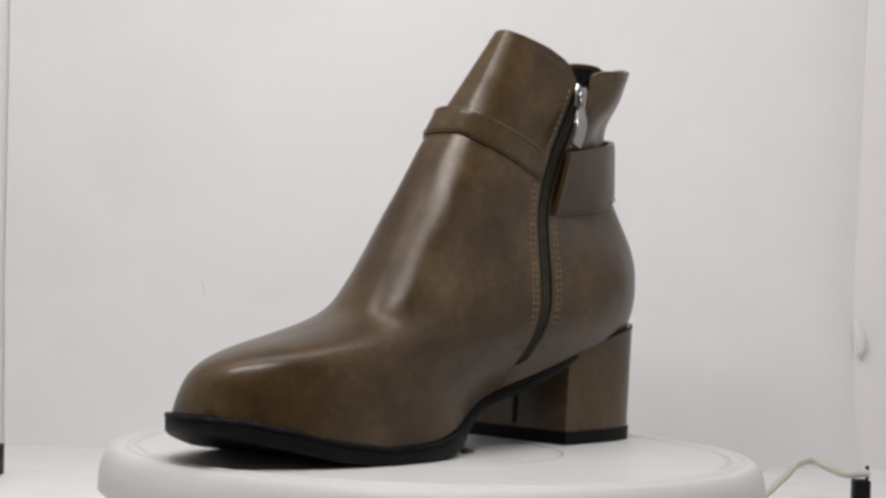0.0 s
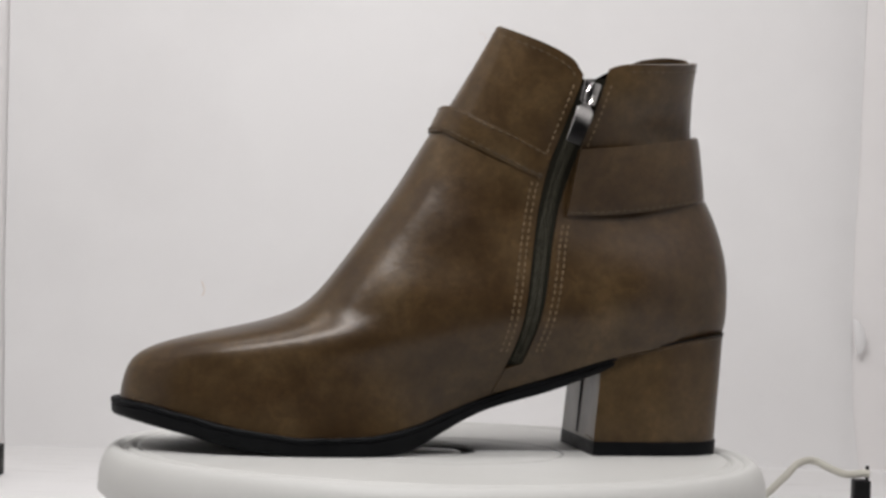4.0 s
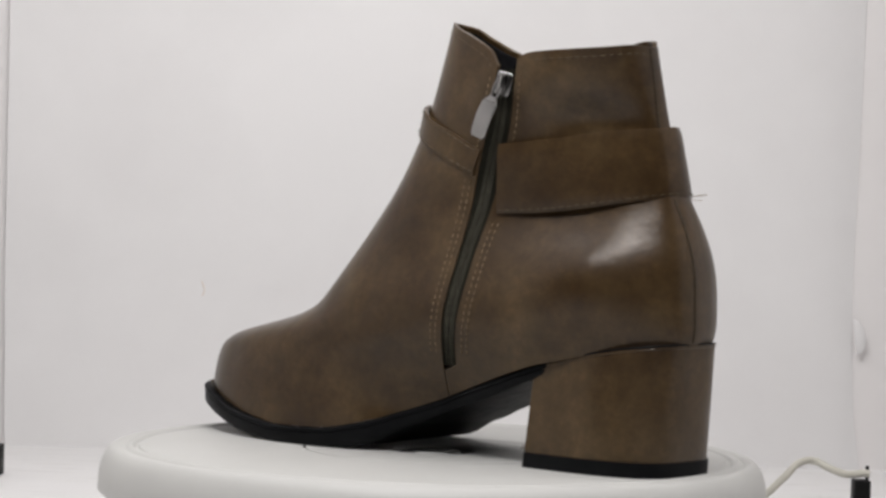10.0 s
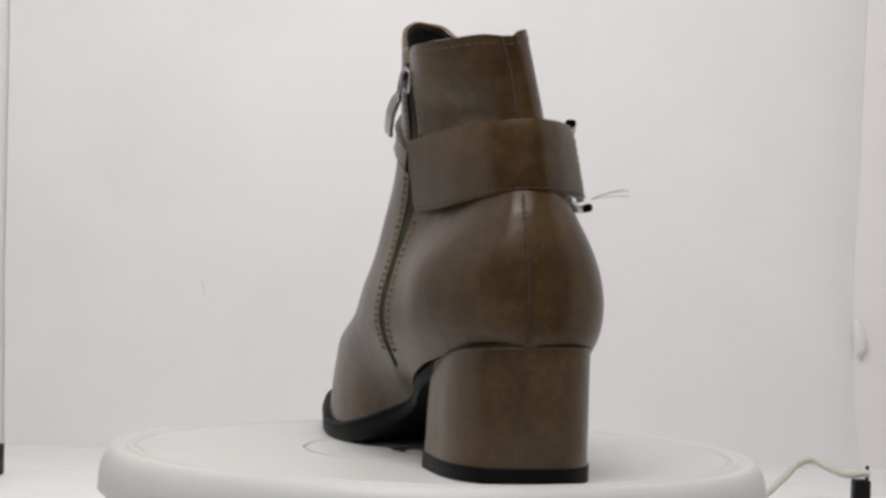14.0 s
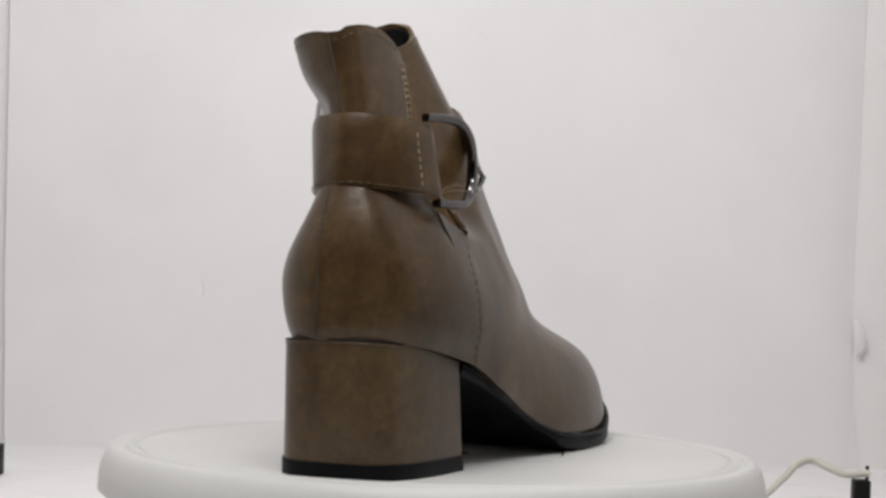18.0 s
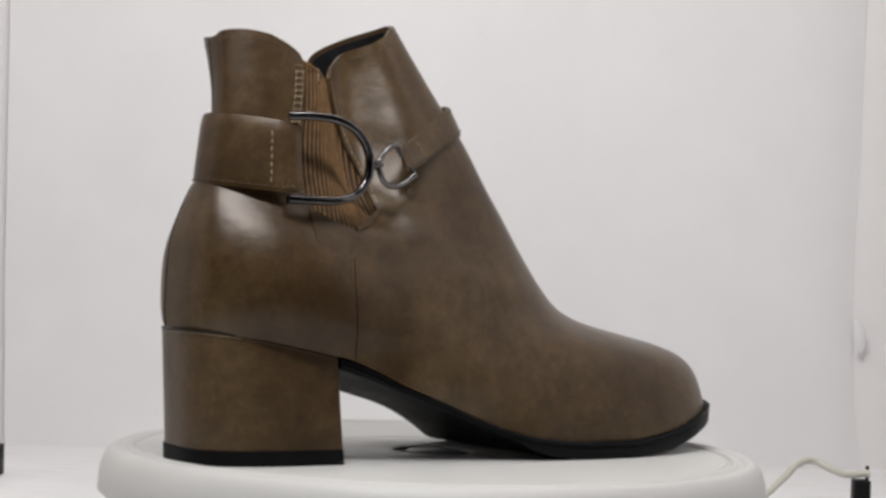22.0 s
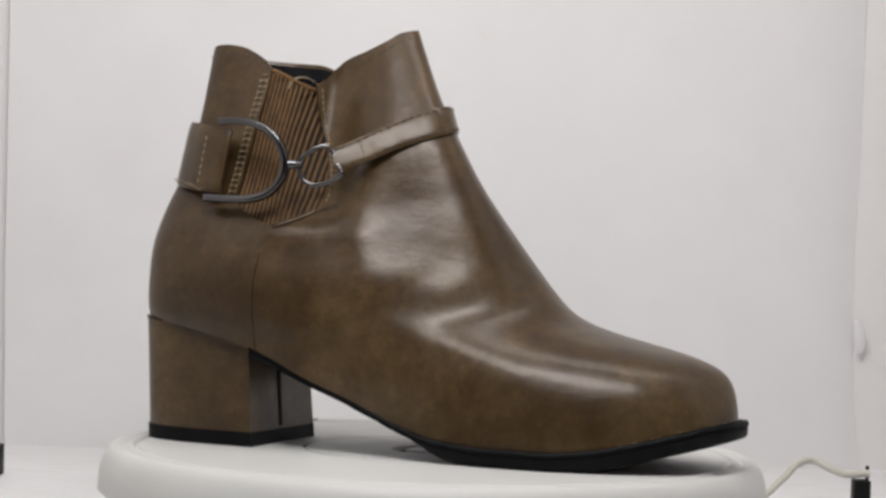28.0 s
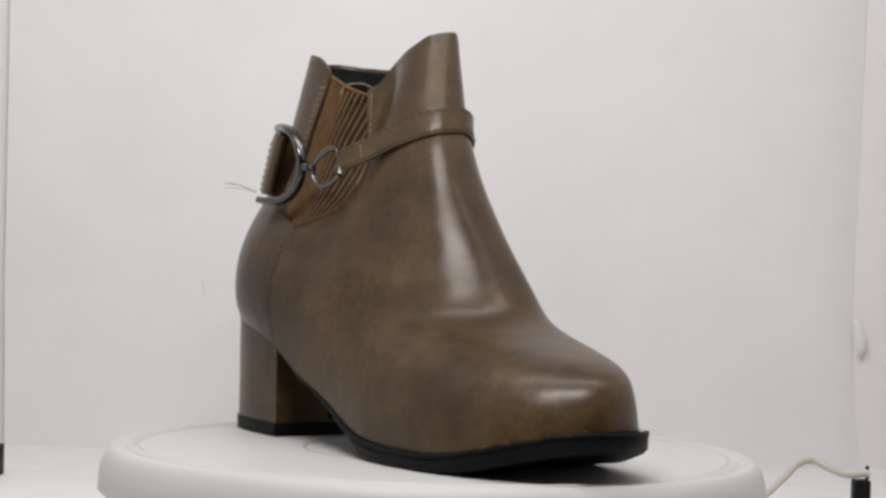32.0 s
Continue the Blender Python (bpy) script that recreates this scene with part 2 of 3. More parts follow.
# plain dim walls around the box and the camera
panel("floor_room", (0, -0.5, -0.0590), (3.2, 3.6, 0.04), ROOM, "plain grey surface on which the light box stands", "floor")
panel("wall_room_north", (0, 1.32, 0.841), (3.2, 0.04, 1.76), ROOM, "plain grey wall of the surrounding room")
panel("wall_room_south", (0, -2.32, 0.841), (3.2, 0.04, 1.76), ROOM, "plain grey wall of the surrounding room")
panel("wall_room_east", (1.62, -0.5, 0.841), (0.04, 3.68, 1.76), ROOM, "plain grey wall of the surrounding room")
panel("wall_room_west", (-1.62, -0.5, 0.841), (0.04, 3.68, 1.76), ROOM, "plain grey wall of the surrounding room")
panel("ceiling_room", (0, -0.5, 1.741), (3.28, 3.68, 0.04), ROOM, "plain grey ceiling of the surrounding room", "ceiling")


# ---- turntable ----
def turntable():
    base = empty("turntable", "round white plastic motorised display turntable on the box floor", "turntable", (0, 0, FLOOR_Z))
    lift = TABLE_Z - FLOOR_Z
    foot = lathe([(0.0001, 0.0), (0.112, 0.0), (0.115, 0.002), (0.116, 0.0115), (0.100, 0.0118), (0.0001, 0.0118)])
    part("base", foot, PLASTIC, base)
    # rim crest, rounded shoulder and skirt, ring groove and centre cap seat
    top = [(0.0166, -0.0060), (0.0166, -0.0006), (0.0172, 0.0), (0.0508, 0.0), (0.0511, -0.0012), (0.0517, -0.0012), (0.0520, 0.0),
           (0.1160, 0.0), (0.1167, -0.0009), (0.1176, -0.0010), (0.1184, 0.0001), (0.1194, 0.0006), (0.1206, 0.0003), (0.1214, -0.0008), (0.1224, -0.0010),
           (0.1234, -0.0002), (0.1250, 0.0003), (0.1266, 0.0), (0.1280, -0.0010), (0.1294, -0.0028), (0.1304, -0.0048), (0.1313, -0.0075), (0.1318, -0.0105),
           (0.1321, -0.0165), (0.1310, -0.0176), (0.1180, -0.0176), (0.0166, -0.0176)]
    plate = part("top_plate", lathe(top, 220), PLASTIC, base, "round white plate with a ring groove")
    plate.location = (0, 0, lift)
    # black here stands in for the shade of the gap round the cap
    part("centre_ring", lathe([(0.0112, -0.0100), (0.0112, -0.0020), (0.0120, -0.0016), (0.0158, -0.0016), (0.0164, -0.0020), (0.0164, -0.0100)], 90), BLACK, plate, "sunken black ring, its colour standing for the gap's shade")
    part("centre_cap", lathe([(0.0001, -0.0002), (0.0104, -0.0002), (0.0110, -0.0007), (0.0110, -0.0100), (0.0001, -0.0100)], 80), PLASTIC, plate)
    return base, plate


TURNTABLE, PLATE = turntable()


# ---- the boot's form: horizontal sections from back to front ----
LEVELS = (-.005, .015, .027, .036, .043, .050, .060, .075, .090, .105, .120, .140, .172)
FORM = {
    "back": (.1180, .1182, .1174, .1168, .1180, .1216, .1212, .1205, .1169, .1105, .1056, .1029, .1014),
    "front": (-.1240, -.1235, -.1222, -.1183, -.1035, -.0622, -.0502, -.0380, -.0269, -.0164, -.0078, .0035, .0181),
    "back_y": (-.0042, -.0034, -.0020, -.0015, -.0019, -.0017, -.0033, -.0031, -.0018, -.0007, -.0010, -.0048, -.0172),
    "front_y": (.0134, .0158, .0142, .0144, .0080, -.0003, -.0021, -.0012, .0007, .0025, .0019, -.0045, -.0174),
    "widest": (.6439, .6629, .6779, .6421, .5846, .5287, .4541, .3852, .4854, .5992, .5741, .4461, .3780),
    "medial": (.0361, .0349, .0342, .0328, .0324, .0322, .0303, .0277, .0261, .0268, .0268, .0251, .0169),
    "lateral": (.0448, .0432, .0406, .0386, .0376, .0388, .0400, .0341, .0279, .0183, .0147, .0128, .0159),
    "round_back": (2.40, 2.379, 2.377, 2.448, 2.567, 2.674, 2.719, 2.743, 2.589, 2.258, 2.026, 2.093, 2.629),
    "round_front": (2.312, 2.136, 2.000, 1.890, 1.920, 2.110, 2.387, 2.440, 2.486, 2.388, 2.392, 2.372, 1.895),
}


def curve(xs, ys, x):
    """A smooth curve through knots, with no overshoot."""
    xs, ys, x = np.asarray(xs, float), np.asarray(ys, float), np.asarray(x, float)
    h = np.diff(xs)
    d = np.diff(ys) / h
    m = np.zeros_like(ys)
    both = d[:-1] + d[1:]
    m[1:-1] = np.where(d[:-1] * d[1:] > 0, 2 * d[:-1] * d[1:] / np.where(both == 0, 1, both), 0)
    m[0], m[-1] = d[0], d[-1]
    i = np.clip(np.searchsorted(xs, x) - 1, 0, len(xs) - 2)
    t = np.clip((x - xs[i]) / h[i], 0, 1)
    return ys[i] * (1 + 2 * t) * (1 - t) ** 2 + m[i] * h[i] * t * (1 - t) ** 2 + ys[i + 1] * t * t * (3 - 2 * t) + m[i + 1] * h[i] * t * t * (t - 1)


HEIGHTS = np.arange(-.02, .1901, .0005)


def soften(key, knots):
    """The profile over all heights, with its corners rounded off."""
    y = curve(LEVELS, knots, HEIGHTS)
    sigma = {"front": 6.0, "back": 7.0}.get(key, 14.0)
    m = int(3 * sigma)
    w = np.exp(-0.5 * (np.arange(-m, m + 1) / sigma) ** 2)
    return np.convolve(np.concatenate([np.full(m, y[0]), y, np.full(m, y[-1])]), w / w.sum(), "valid")


PROFILE = {k: soften(k, v) for k, v in FORM.items()}


def levels(z):
    g = {k: np.interp(z, HEIGHTS, v) for k, v in PROFILE.items()}
    g["mid"] = g["back"] + (g["front"] - g["back"]) * g["widest"]
    return g


FOLDS = ((-1, .076, .166, .021, .020, .0044, 0.0), (-1, .070, .142, .020, .014, .0026, 0.0), (-1, .022, .014, .034, .017, -.0165, 0.0), (1, .022, .012, .032, .014, -.0055, 0.0), (-1, .080, .071, .023, .014, .0032, 0.0), (1, .086, .078, .016, .013, .0006, 0.0), (-1, .084, .130, .016, .008, -.0042, 0.0), (1, .012, .066, .030, .012, .0014, 0.0), (1, .010, .094, .022, .012, -.0014, 0.0),
         (1, .071, .0905, .010, .0065, -.0009, 0.0), (1, .0235, .080, .0060, .014, .0008, .42), (1, .0290, .1030, .0100, .0110, .0012, 0.0),
         (-1, .070, .097, .030, .014, -.0050, 0.0), (-1, .038, .136, .007, .012, .0012, .4), (-1, .000, .088, .018, .013, .0011, 0.0),
         (1, -.012, .062, .008, .012, .0007, -.8), (1, .006, .060, .007, .011, -.0006, -.8), (-1, -.020, .050, .008, .012, -.0006, .7))


def section(z, u, dent=True):
    """The boot's skin at height z and angle u in degrees: 0 heel, 90 outer side, 180 toe, 270 inner side."""
    z = np.asarray(z, float)
    g = levels(z)
    xm = g["mid"]
    c, s = np.cos(np.radians(u)), np.sin(np.radians(u))
    n = np.where(c >= 0, g["round_back"], g["round_front"])
    cc, ss = np.abs(c) ** (2 / n), np.abs(s) ** (2 / n)
    x = xm + np.where(c >= 0, g["back"] - xm, g["front"] - xm) * cc
    y = g["back_y"] + (g["front_y"] - g["back_y"]) * (x - g["back"]) / (g["front"] - g["back"]) + np.where(s >= 0, g["lateral"], -g["medial"]) * ss
    if dent:
        # the elastic draws the outer side in
        pull = np.interp(z, (.084, .092, .1, .12, .134, .148, .16), (0, .006, .0108, .0146, .0145, .0132, .0100))
        y = y - np.where(s > 0, pull * np.exp(-((x - .0475) / np.where(x > .0475, .0105, .0165)) ** 2), 0)
        # puffs, hollows and puckers round the straps: side, x, z, spread in x and z, depth, lean
        for side, cx, cz, wx, wz, depth, lean in FOLDS:
            dx, dz = x - cx - lean * (z - cz), z - cz
            y = y + np.where(s * side > 0, side * depth * np.clip(np.abs(s) * 2.2 - 0.2, 0, 1) * np.exp(-(dx / wx) ** 2 - (dz / wz) ** 2), 0)
    return np.stack([x, y, z + 0 * x], -1)


def side_angle(z, x, outer):
    """The angle at which the skin passes length x at height z, on the outer or the inner side."""
    g = levels(z)
    xm = g["mid"]
    t = np.where(x >= xm, (x - xm) / (g["back"] - xm), (x - xm) / (g["front"] - xm))
    n = np.where(x >= xm, g["round_back"], g["round_front"])
    c = np.clip(t, 0, 1) ** (n / 2) * np.where(x >= xm, 1, -1)
    u = np.degrees(np.arccos(np.clip(c, -1, 1)))
    return u if outer else 360 - u


def skin(z, u, off=0.0, dent=True):
    """The skin moved outwards by off."""
    z, u = np.broadcast_arrays(np.asarray(z, float), np.asarray(u, float))
    p = section(z, u, dent)
    a = section(z, u + 0.8, dent) - section(z, u - 0.8, dent)
    b = section(z + 0.0012, u, dent) - section(z - 0.0012, u, dent)
    n = np.cross(a, b)
    n /= np.linalg.norm(n, axis=-1, keepdims=True) + 1e-12
    off = np.asarray(off, float)
    return p + n * (off[..., None] if off.ndim else off)


# the line where skin and sole meet, along the length
FEATHER_X = (-.13, -.1175, -.1, -.08, -.058, -.037, -.015, .007, .027, .045, .062, .08, .1, .125)
FEATHER_Z = (.0195, .0178, .0135, .0088, .0063, .0068, .0113, .0187, .0258, .032, .0375, .0415, .0455, .0485)


# on the outer side the line runs lower along the waist
WAIST_X = (-.07, -.045, -.028, -.010, .0065, .020, .032, .044, .056, .066)
WAIST_DROP = (0.0, .0003, .0014, .0040, .0048, .0038, .0034, .0030, .0012, 0.0)


def feather(u):
    z = np.full(np.shape(u), 0.02)
    outer = np.clip(1.6 * np.sin(np.radians(u)), 0, 1)
    for _ in range(14):
        x = section(z, u)[..., 0]
        z = 0.5 * z + 0.5 * (curve(FEATHER_X, FEATHER_Z, x) - outer * np.interp(x, WAIST_X, WAIST_DROP))
    return z


def zip_front_x(z):
    return curve((.018, .0225, .045, .083, .1095, .127, .149, .16), (.0170, .0178, .0233, .0298, .0347, .0400, .0468, .050), z)


def zip_back_x(z):
    return np.where(np.asarray(z) < .0340, zip_front_x(z) + .0004, curve((.0339, .0352, .037, .06, .0835, .112, .1275, .1445, .16), (.0208, .0272, .0278, .0335, .0379, .0455, .0507, .0552, .0585), z))


def gore_back_x(z):
    return curve((.030, .0365, .045, .062, .0745, .0862, .0885, .094, .0995, .1085, .119, .131, .140, .1475, .153), (.0640, .0643, .0648, .0658, .0647, .0612, .0716, .0792, .0790, .0780, .0765, .0742, .0722, .0713, .0730), z)


def gore_front_x(z):
    return curve((.030, .0365, .045, .062, .0745, .0862, .0885, .094, .1, .12, .1335, .148, .153), (.0636, .0639, .0644, .0654, .0643, .0608, .0530, .0446, .0440, .0485, .0524, .0540, .0500), z)


def zip_front(z):
    return side_angle(z, zip_front_x(z), False)


def zip_back(z):
    return side_angle(z, zip_back_x(z), False) - 360


def gore_back(z):
    return side_angle(z, gore_back_x(z), True)


def gore_front(z):
    return side_angle(z, gore_front_x(z), True)


def top_back(u):
    return curve((-101, -97.5, -94, -90, -71, -48.5, -16, -5, 4, 17.5, 42.5, 60.5, 72, 78, 80.5), (.1445, .150, .1528, .1540, .1546, .1555, .157, .1568, .1572, .1592, .160, .159, .156, .1525, .148), u)


def top_front(u):
    return curve((90, 98.5, 103.5, 111.5, 124, 139.5, 153.5, 173, 186, 200, 224, 239.5, 248.5, 256.5, 264), (.141, .147, .151, .155, .1582, .1624, .166, .1673, .1676, .1664, .1625, .1585, .155, .149, .145), u)


BOOT = empty("ankle_boot", "brown smooth leather ankle boot with block heel, side zip and straps", "boot")


def calm_back(z):
    return side_angle(z, curve((.03, .062, .0862, .094, .12, .153), (.0640, .0658, .0680, .0715, .0750, .0730), z), True)


def calm_front(z):
    return side_angle(z, curve((.03, .062, .0862, .094, .12, .1335, .148, .153), (.0636, .0640, .0570, .0505, .0488, .0524, .0540, .0520), z), True)


def quarter(low, high, top, cols, rows, calm_low, calm_high):
    """A skin piece between two edge lines; only its outermost strips follow the sharp turns of the edges."""
    a = np.linspace(0, 1, cols)[None, :]
    v = (np.linspace(0, 1, rows) ** 1.25)[:, None]
    z = 0.03 + 0.12 * v + 0 * a
    for _ in range(40):
        lo, hi = calm_low(z), calm_high(z)
        u = lo + (hi - lo) * a + (low(z) - lo) * (1 - a) ** 11 + (high(z) - hi) * a ** 11
        zb = feather(u)
        z = 0.6 * z + 0.4 * (zb + (top(u) - zb) * v)
    return u, z


def upper():
    for name, low, high, top, cols, rows, calm_low, calm_high, label in (
            ("vamp", gore_front, zip_front, top_front, 120, 84, calm_front, zip_front, "brown leather front of the boot"),
            ("counter", zip_back, gore_back, top_back, 96, 78, zip_back, calm_back, "brown leather heel quarter")):
        u, z = quarter(low, high, top, cols, rows, calm_low, calm_high)
        g = skin(z, u)
        # ease the skin between instep and toe
        edge = np.clip(12 * np.minimum(np.linspace(0, 1, cols), np.linspace(1, 0, cols)), 0, 1)[None, :, None]
        for _ in range(10):
            k = 0.35 * edge * np.exp(-((g[1:-1, :, 2:] - 0.050) / 0.016) ** 2)
            g[1:-1] += k * (0.5 * (g[2:] + g[:-2]) - g[1:-1])
        ob = part(name, slab(g, 0.0016), LEATHER, BOOT, label)
    # lining inside, closed at its foot
    u = np.linspace(0, 360, 193)[:-1]
    tops = np.where((u > 88) & (u < 262), top_front(np.clip(u, 90, 264)), top_back(np.where(u > 180, u - 360, u)))
    rows = []
    for k in np.linspace(0, 1, 24):
        rows.append(skin(0.055 + (tops - 0.0016 - 0.055) * k, u, -0.0064 + 0.0047 * max(0, k - 0.86) / 0.14))
    # an inner face as well, so that the cloth has a thickness
    for k in np.linspace(1, 0, 24):
        rows.append(skin(0.0555 + (tops - 0.0018 - 0.0555) * k, u, -0.0072 + 0.0047 * max(0, k - 0.86) / 0.14))
    bm = sheet(np.array(rows), True)
    bm.verts.ensure_lookup_table()
    for row in (0, 47):
        bm.faces.new([bm.verts[row * 192 + j] for j in range(192)])
    bmesh.ops.recalc_face_normals(bm, faces=bm.faces)
    part("lining", bm, LINING, BOOT, "black textile lining")


upper()


def sole_outline():
    # outer edge of the outsole from the heel breast round the toe and back
    u = np.concatenate([np.linspace(34, 150, 70), np.linspace(151, 209, 50), np.linspace(210, 318, 70)])
    z = feather(u)
    p = section(z, u)
    return u, z, p


SOLE_X = (-.135, -.121, -.102, -.080, -.058, -.036, -.019, -.004, .0176, .039, .060, .09)
SOLE_Z = (.0160, .0115, .0065, .0012, TABLE_Z, TABLE_Z, .0008, .0074, .0170, .0240, .0318, .0400)


def sole():
    u, z, p = sole_outline()
    keep = p[:, 0] < 0.0695
    u, z, p = u[keep], z[keep], p[keep]
    t = np.gradient(p[:, :2], axis=0)
    n = np.stack([t[:, 1], -t[:, 0]], -1)
    n /= np.linalg.norm(n, axis=1, keepdims=True)
    if n[len(n) // 2][0] > 0:
        n = -n
    welt = curve((-.135, -.09, -.03, .0, .03, .07), (.0042, .0034, .0026, .0014, .0000, -.0028), p[:, 0])
    welt = welt - 0.0016 * np.clip(np.sin(np.radians(u)), 0, 1) ** 0.5 * np.clip((-.06 - p[:, 0]) / .03, 0, 1)
    low = np.minimum(curve(SOLE_X, SOLE_Z, p[:, 0]), z - 0.0026)
    rng = np.random.default_rng(5)
    rough = np.convolve(rng.normal(0, 1, len(p) + 2), (0.25, 0.5, 0.25), "valid")
    z = z + 0.00028 * rough
    def ring(off, zz):
        q = np.empty_like(p)
        q[:, :2], q[:, 2] = p[:, :2] + n * off[:, None], zz
        return q
    rows = [ring(0 * welt - 0.004, z - 0.0006), ring(welt - 0.0030, z - 0.0008), ring(welt - 0.0008, z + 0.0001), ring(welt, z - 0.0006), ring(welt - 0.0001, z - 0.0018), ring(welt - 0.0006, z - 0.0021), ring(welt - 0.0003, z - 0.0024), ring(welt - 0.0004, low + 0.0012), ring(welt - 0.0014, low)]
    bm = sheet(np.array(rows))
    bm.verts.ensure_lookup_table()
    cols = len(p)
    last = [bm.verts[8 * cols + j] for j in range(cols)]
    first = [bm.verts[j] for j in range(cols)]
    for ring_v, flip in ((last, False), (first, True)):
        i, j = 0, cols - 1
        while j - i > 2:
            q = (ring_v[i], ring_v[i + 1], ring_v[j - 1], ring_v[j])
            bm.faces.new(q if flip else q[::-1])
            i, j = i + 1, j - 1
    bmesh.ops.recalc_face_normals(bm, faces=bm.faces)
    ob = part("outsole", bm, RUBBER, BOOT, "black rubber outsole")
    ob.data.set_sharp_from_angle(angle=radians(40))


sole()


def heel_ring(z, front_mid, axis, length, width, bend, count=64):
    """One level of the block heel: straight in front, rounded behind."""
    a = np.linspace(-math.pi / 2, math.pi / 2, count)
    c, s = np.cos(a), np.sin(a)
    n = 3.3
    along, across = length * np.abs(c) ** (2 / n), width * np.sign(s) * np.abs(s) ** (2 / n)
    d = np.array(axis) / np.hypot(*axis)
    w = np.array([-d[1], d[0]])
    skew = bend * (1 - along / length)
    q = np.array(front_mid) + d * along[:, None] + w * (across)[:, None] + d * (skew * across / width)[:, None]
    return np.concatenate([q, np.full((count, 1), z)], 1)


def heel_block(steps, mat, name, label, top=None, grow=0.0):
    rows = []
    for k in steps:
        # k: 0 at the ground, 1 at the seat
        mid = (.0622 + .0032 * k, .0035 - .0003 * k)
        length = .0554 - .0002 * k + grow
        q = heel_ring(TABLE_Z + (0.0482 - TABLE_Z) * k, mid, (1.0, -.135), length, .0276 - .0012 * k + grow, 0.0)
        if top is not None:
            q[:, 2] = np.where(k > 0.3, 0.0055 + (curve(FEATHER_X, FEATHER_Z, q[:, 0]) - 0.0055 + 0.0006) * ((k - 0.115) / 0.885), q[:, 2])
        rows.append(q)
    g = np.array(rows)
    bm = sheet(g, True)
    bm.verts.ensure_lookup_table()
    n = g.shape[1]
    bm.faces.new([bm.verts[j] for j in range(n)][::-1])
    bm.faces.new([bm.verts[(len(steps) - 1) * n + j] for j in range(n)])
    bmesh.ops.recalc_face_normals(bm, faces=bm.faces)
    ob = part(name, bm, mat, BOOT, label)
    ob.data.set_sharp_from_angle(angle=radians(50))
    return ob


heel_block([.115, .30001, .45, .6, .75, .9, 1.0], LEATHER, "heel", "brown leather-covered block heel", True)
heel_block([0.0, .006, .105, .1145], RUBBER, "heel_tip", "black rubber heel tip", None, 0.0006)


# ---- straps ----
def rear_strap():
    top = spline([(.0470, -.0306, .1200), (.066, -.0285, .1220), (.084, -.0249, .1243), (.0980, -.0190, .1262), (.1056, -.0112, .1273), (.1082, -.0030, .1280),
                  (.1052, .0052, .1278), (.0985, .0128, .1271), (.0910, .0184, .1260), (.0822, .0216, .1244)], 90)
    low = spline([(.0440, -.0258, .0938), (.064, -.0247, .0948), (.084, -.0228, .0972), (.1010, -.0175, .1000), (.1093, -.0104, .1014), (.1126, -.0010, .1020),
                  (.1098, .0078, .1016), (.1020, .0168, .1006), (.0938, .0230, .0998), (.0850, .0268, .0993)], 90)
    a, b = np.array([tuple(p) for p in top]), np.array([tuple(p) for p in low])
    rows = [b + (a - b) * k for k in np.linspace(0, 1, 12)]
    g = np.array(rows)
    n = np.cross(np.gradient(g, axis=1), np.gradient(g, axis=0))
    n /= np.linalg.norm(n, axis=-1, keepdims=True)
    # rolled edges
    k = np.linspace(0, 1, 12)[:, None, None]
    g = g - n * 0.0006 * (np.abs(2 * k - 1) ** 8)
    # the end folds in over the buckle
    fold = np.clip((np.arange(90) - 85) / 4, 0, 1)[None, :, None] ** 2
    g = g - n * 0.0012 * fold
    strap = part("rear_strap", slab(g, 0.0018), LEATHER, BOOT, "wide brown leather strap round the heel")
    for at, mat in ((0.055, THREAD_DARK),):
        row = [Vector(q) for q in (b + (a - b) * at + n[6] * 0.0001)]
        stitches(row, mat, strap, 0.0021, 0.0012, 0.00029)
    for column in (77,):
        q = [Vector(g[i, column] + n[i, column] * 0.0002) for i in range(1, 11)]
        stitches(q, THREAD, strap, 0.0018, 0.0011)
    return strap


def stitches(path, mat, parent, length=0.0021, gap=0.0012, radius=0.00038, across=None):
    """A row of thread stitches along a path, one mesh; across turns each stitch sideways."""
    bm = bmesh.new()
    dist = [0.0]
    for p, q in zip(path, path[1:]):
        dist.append(dist[-1] + (q - p).length)
    def at(d):
        i = min(int(np.searchsorted(dist, d, "right")) - 1, len(path) - 2)
        t = (d - dist[i]) / max(dist[i + 1] - dist[i], 1e-9)
        return path[i].lerp(path[i + 1], t)
    d = gap / 2
    rng = random.Random(len(path))
    while d + length < dist[-1]:
        p, q = at(d), at(d + length)
        if across is not None:
            c = (p + q) / 2
            p, q = c - across * 0.5, c + across * 0.5
        jitter = Vector((rng.uniform(-1, 1), rng.uniform(-1, 1), rng.uniform(-1, 1))) * 0.00012
        mid = (p + q) / 2 + jitter
        tube(bm, [p, mid, q], lambda s: radius * (1.0 if 0.1 < s < 0.9 else 0.55), 6)
        d += length + gap
    return tagged(part("stitching", bm, mat, parent), kind="stuff")


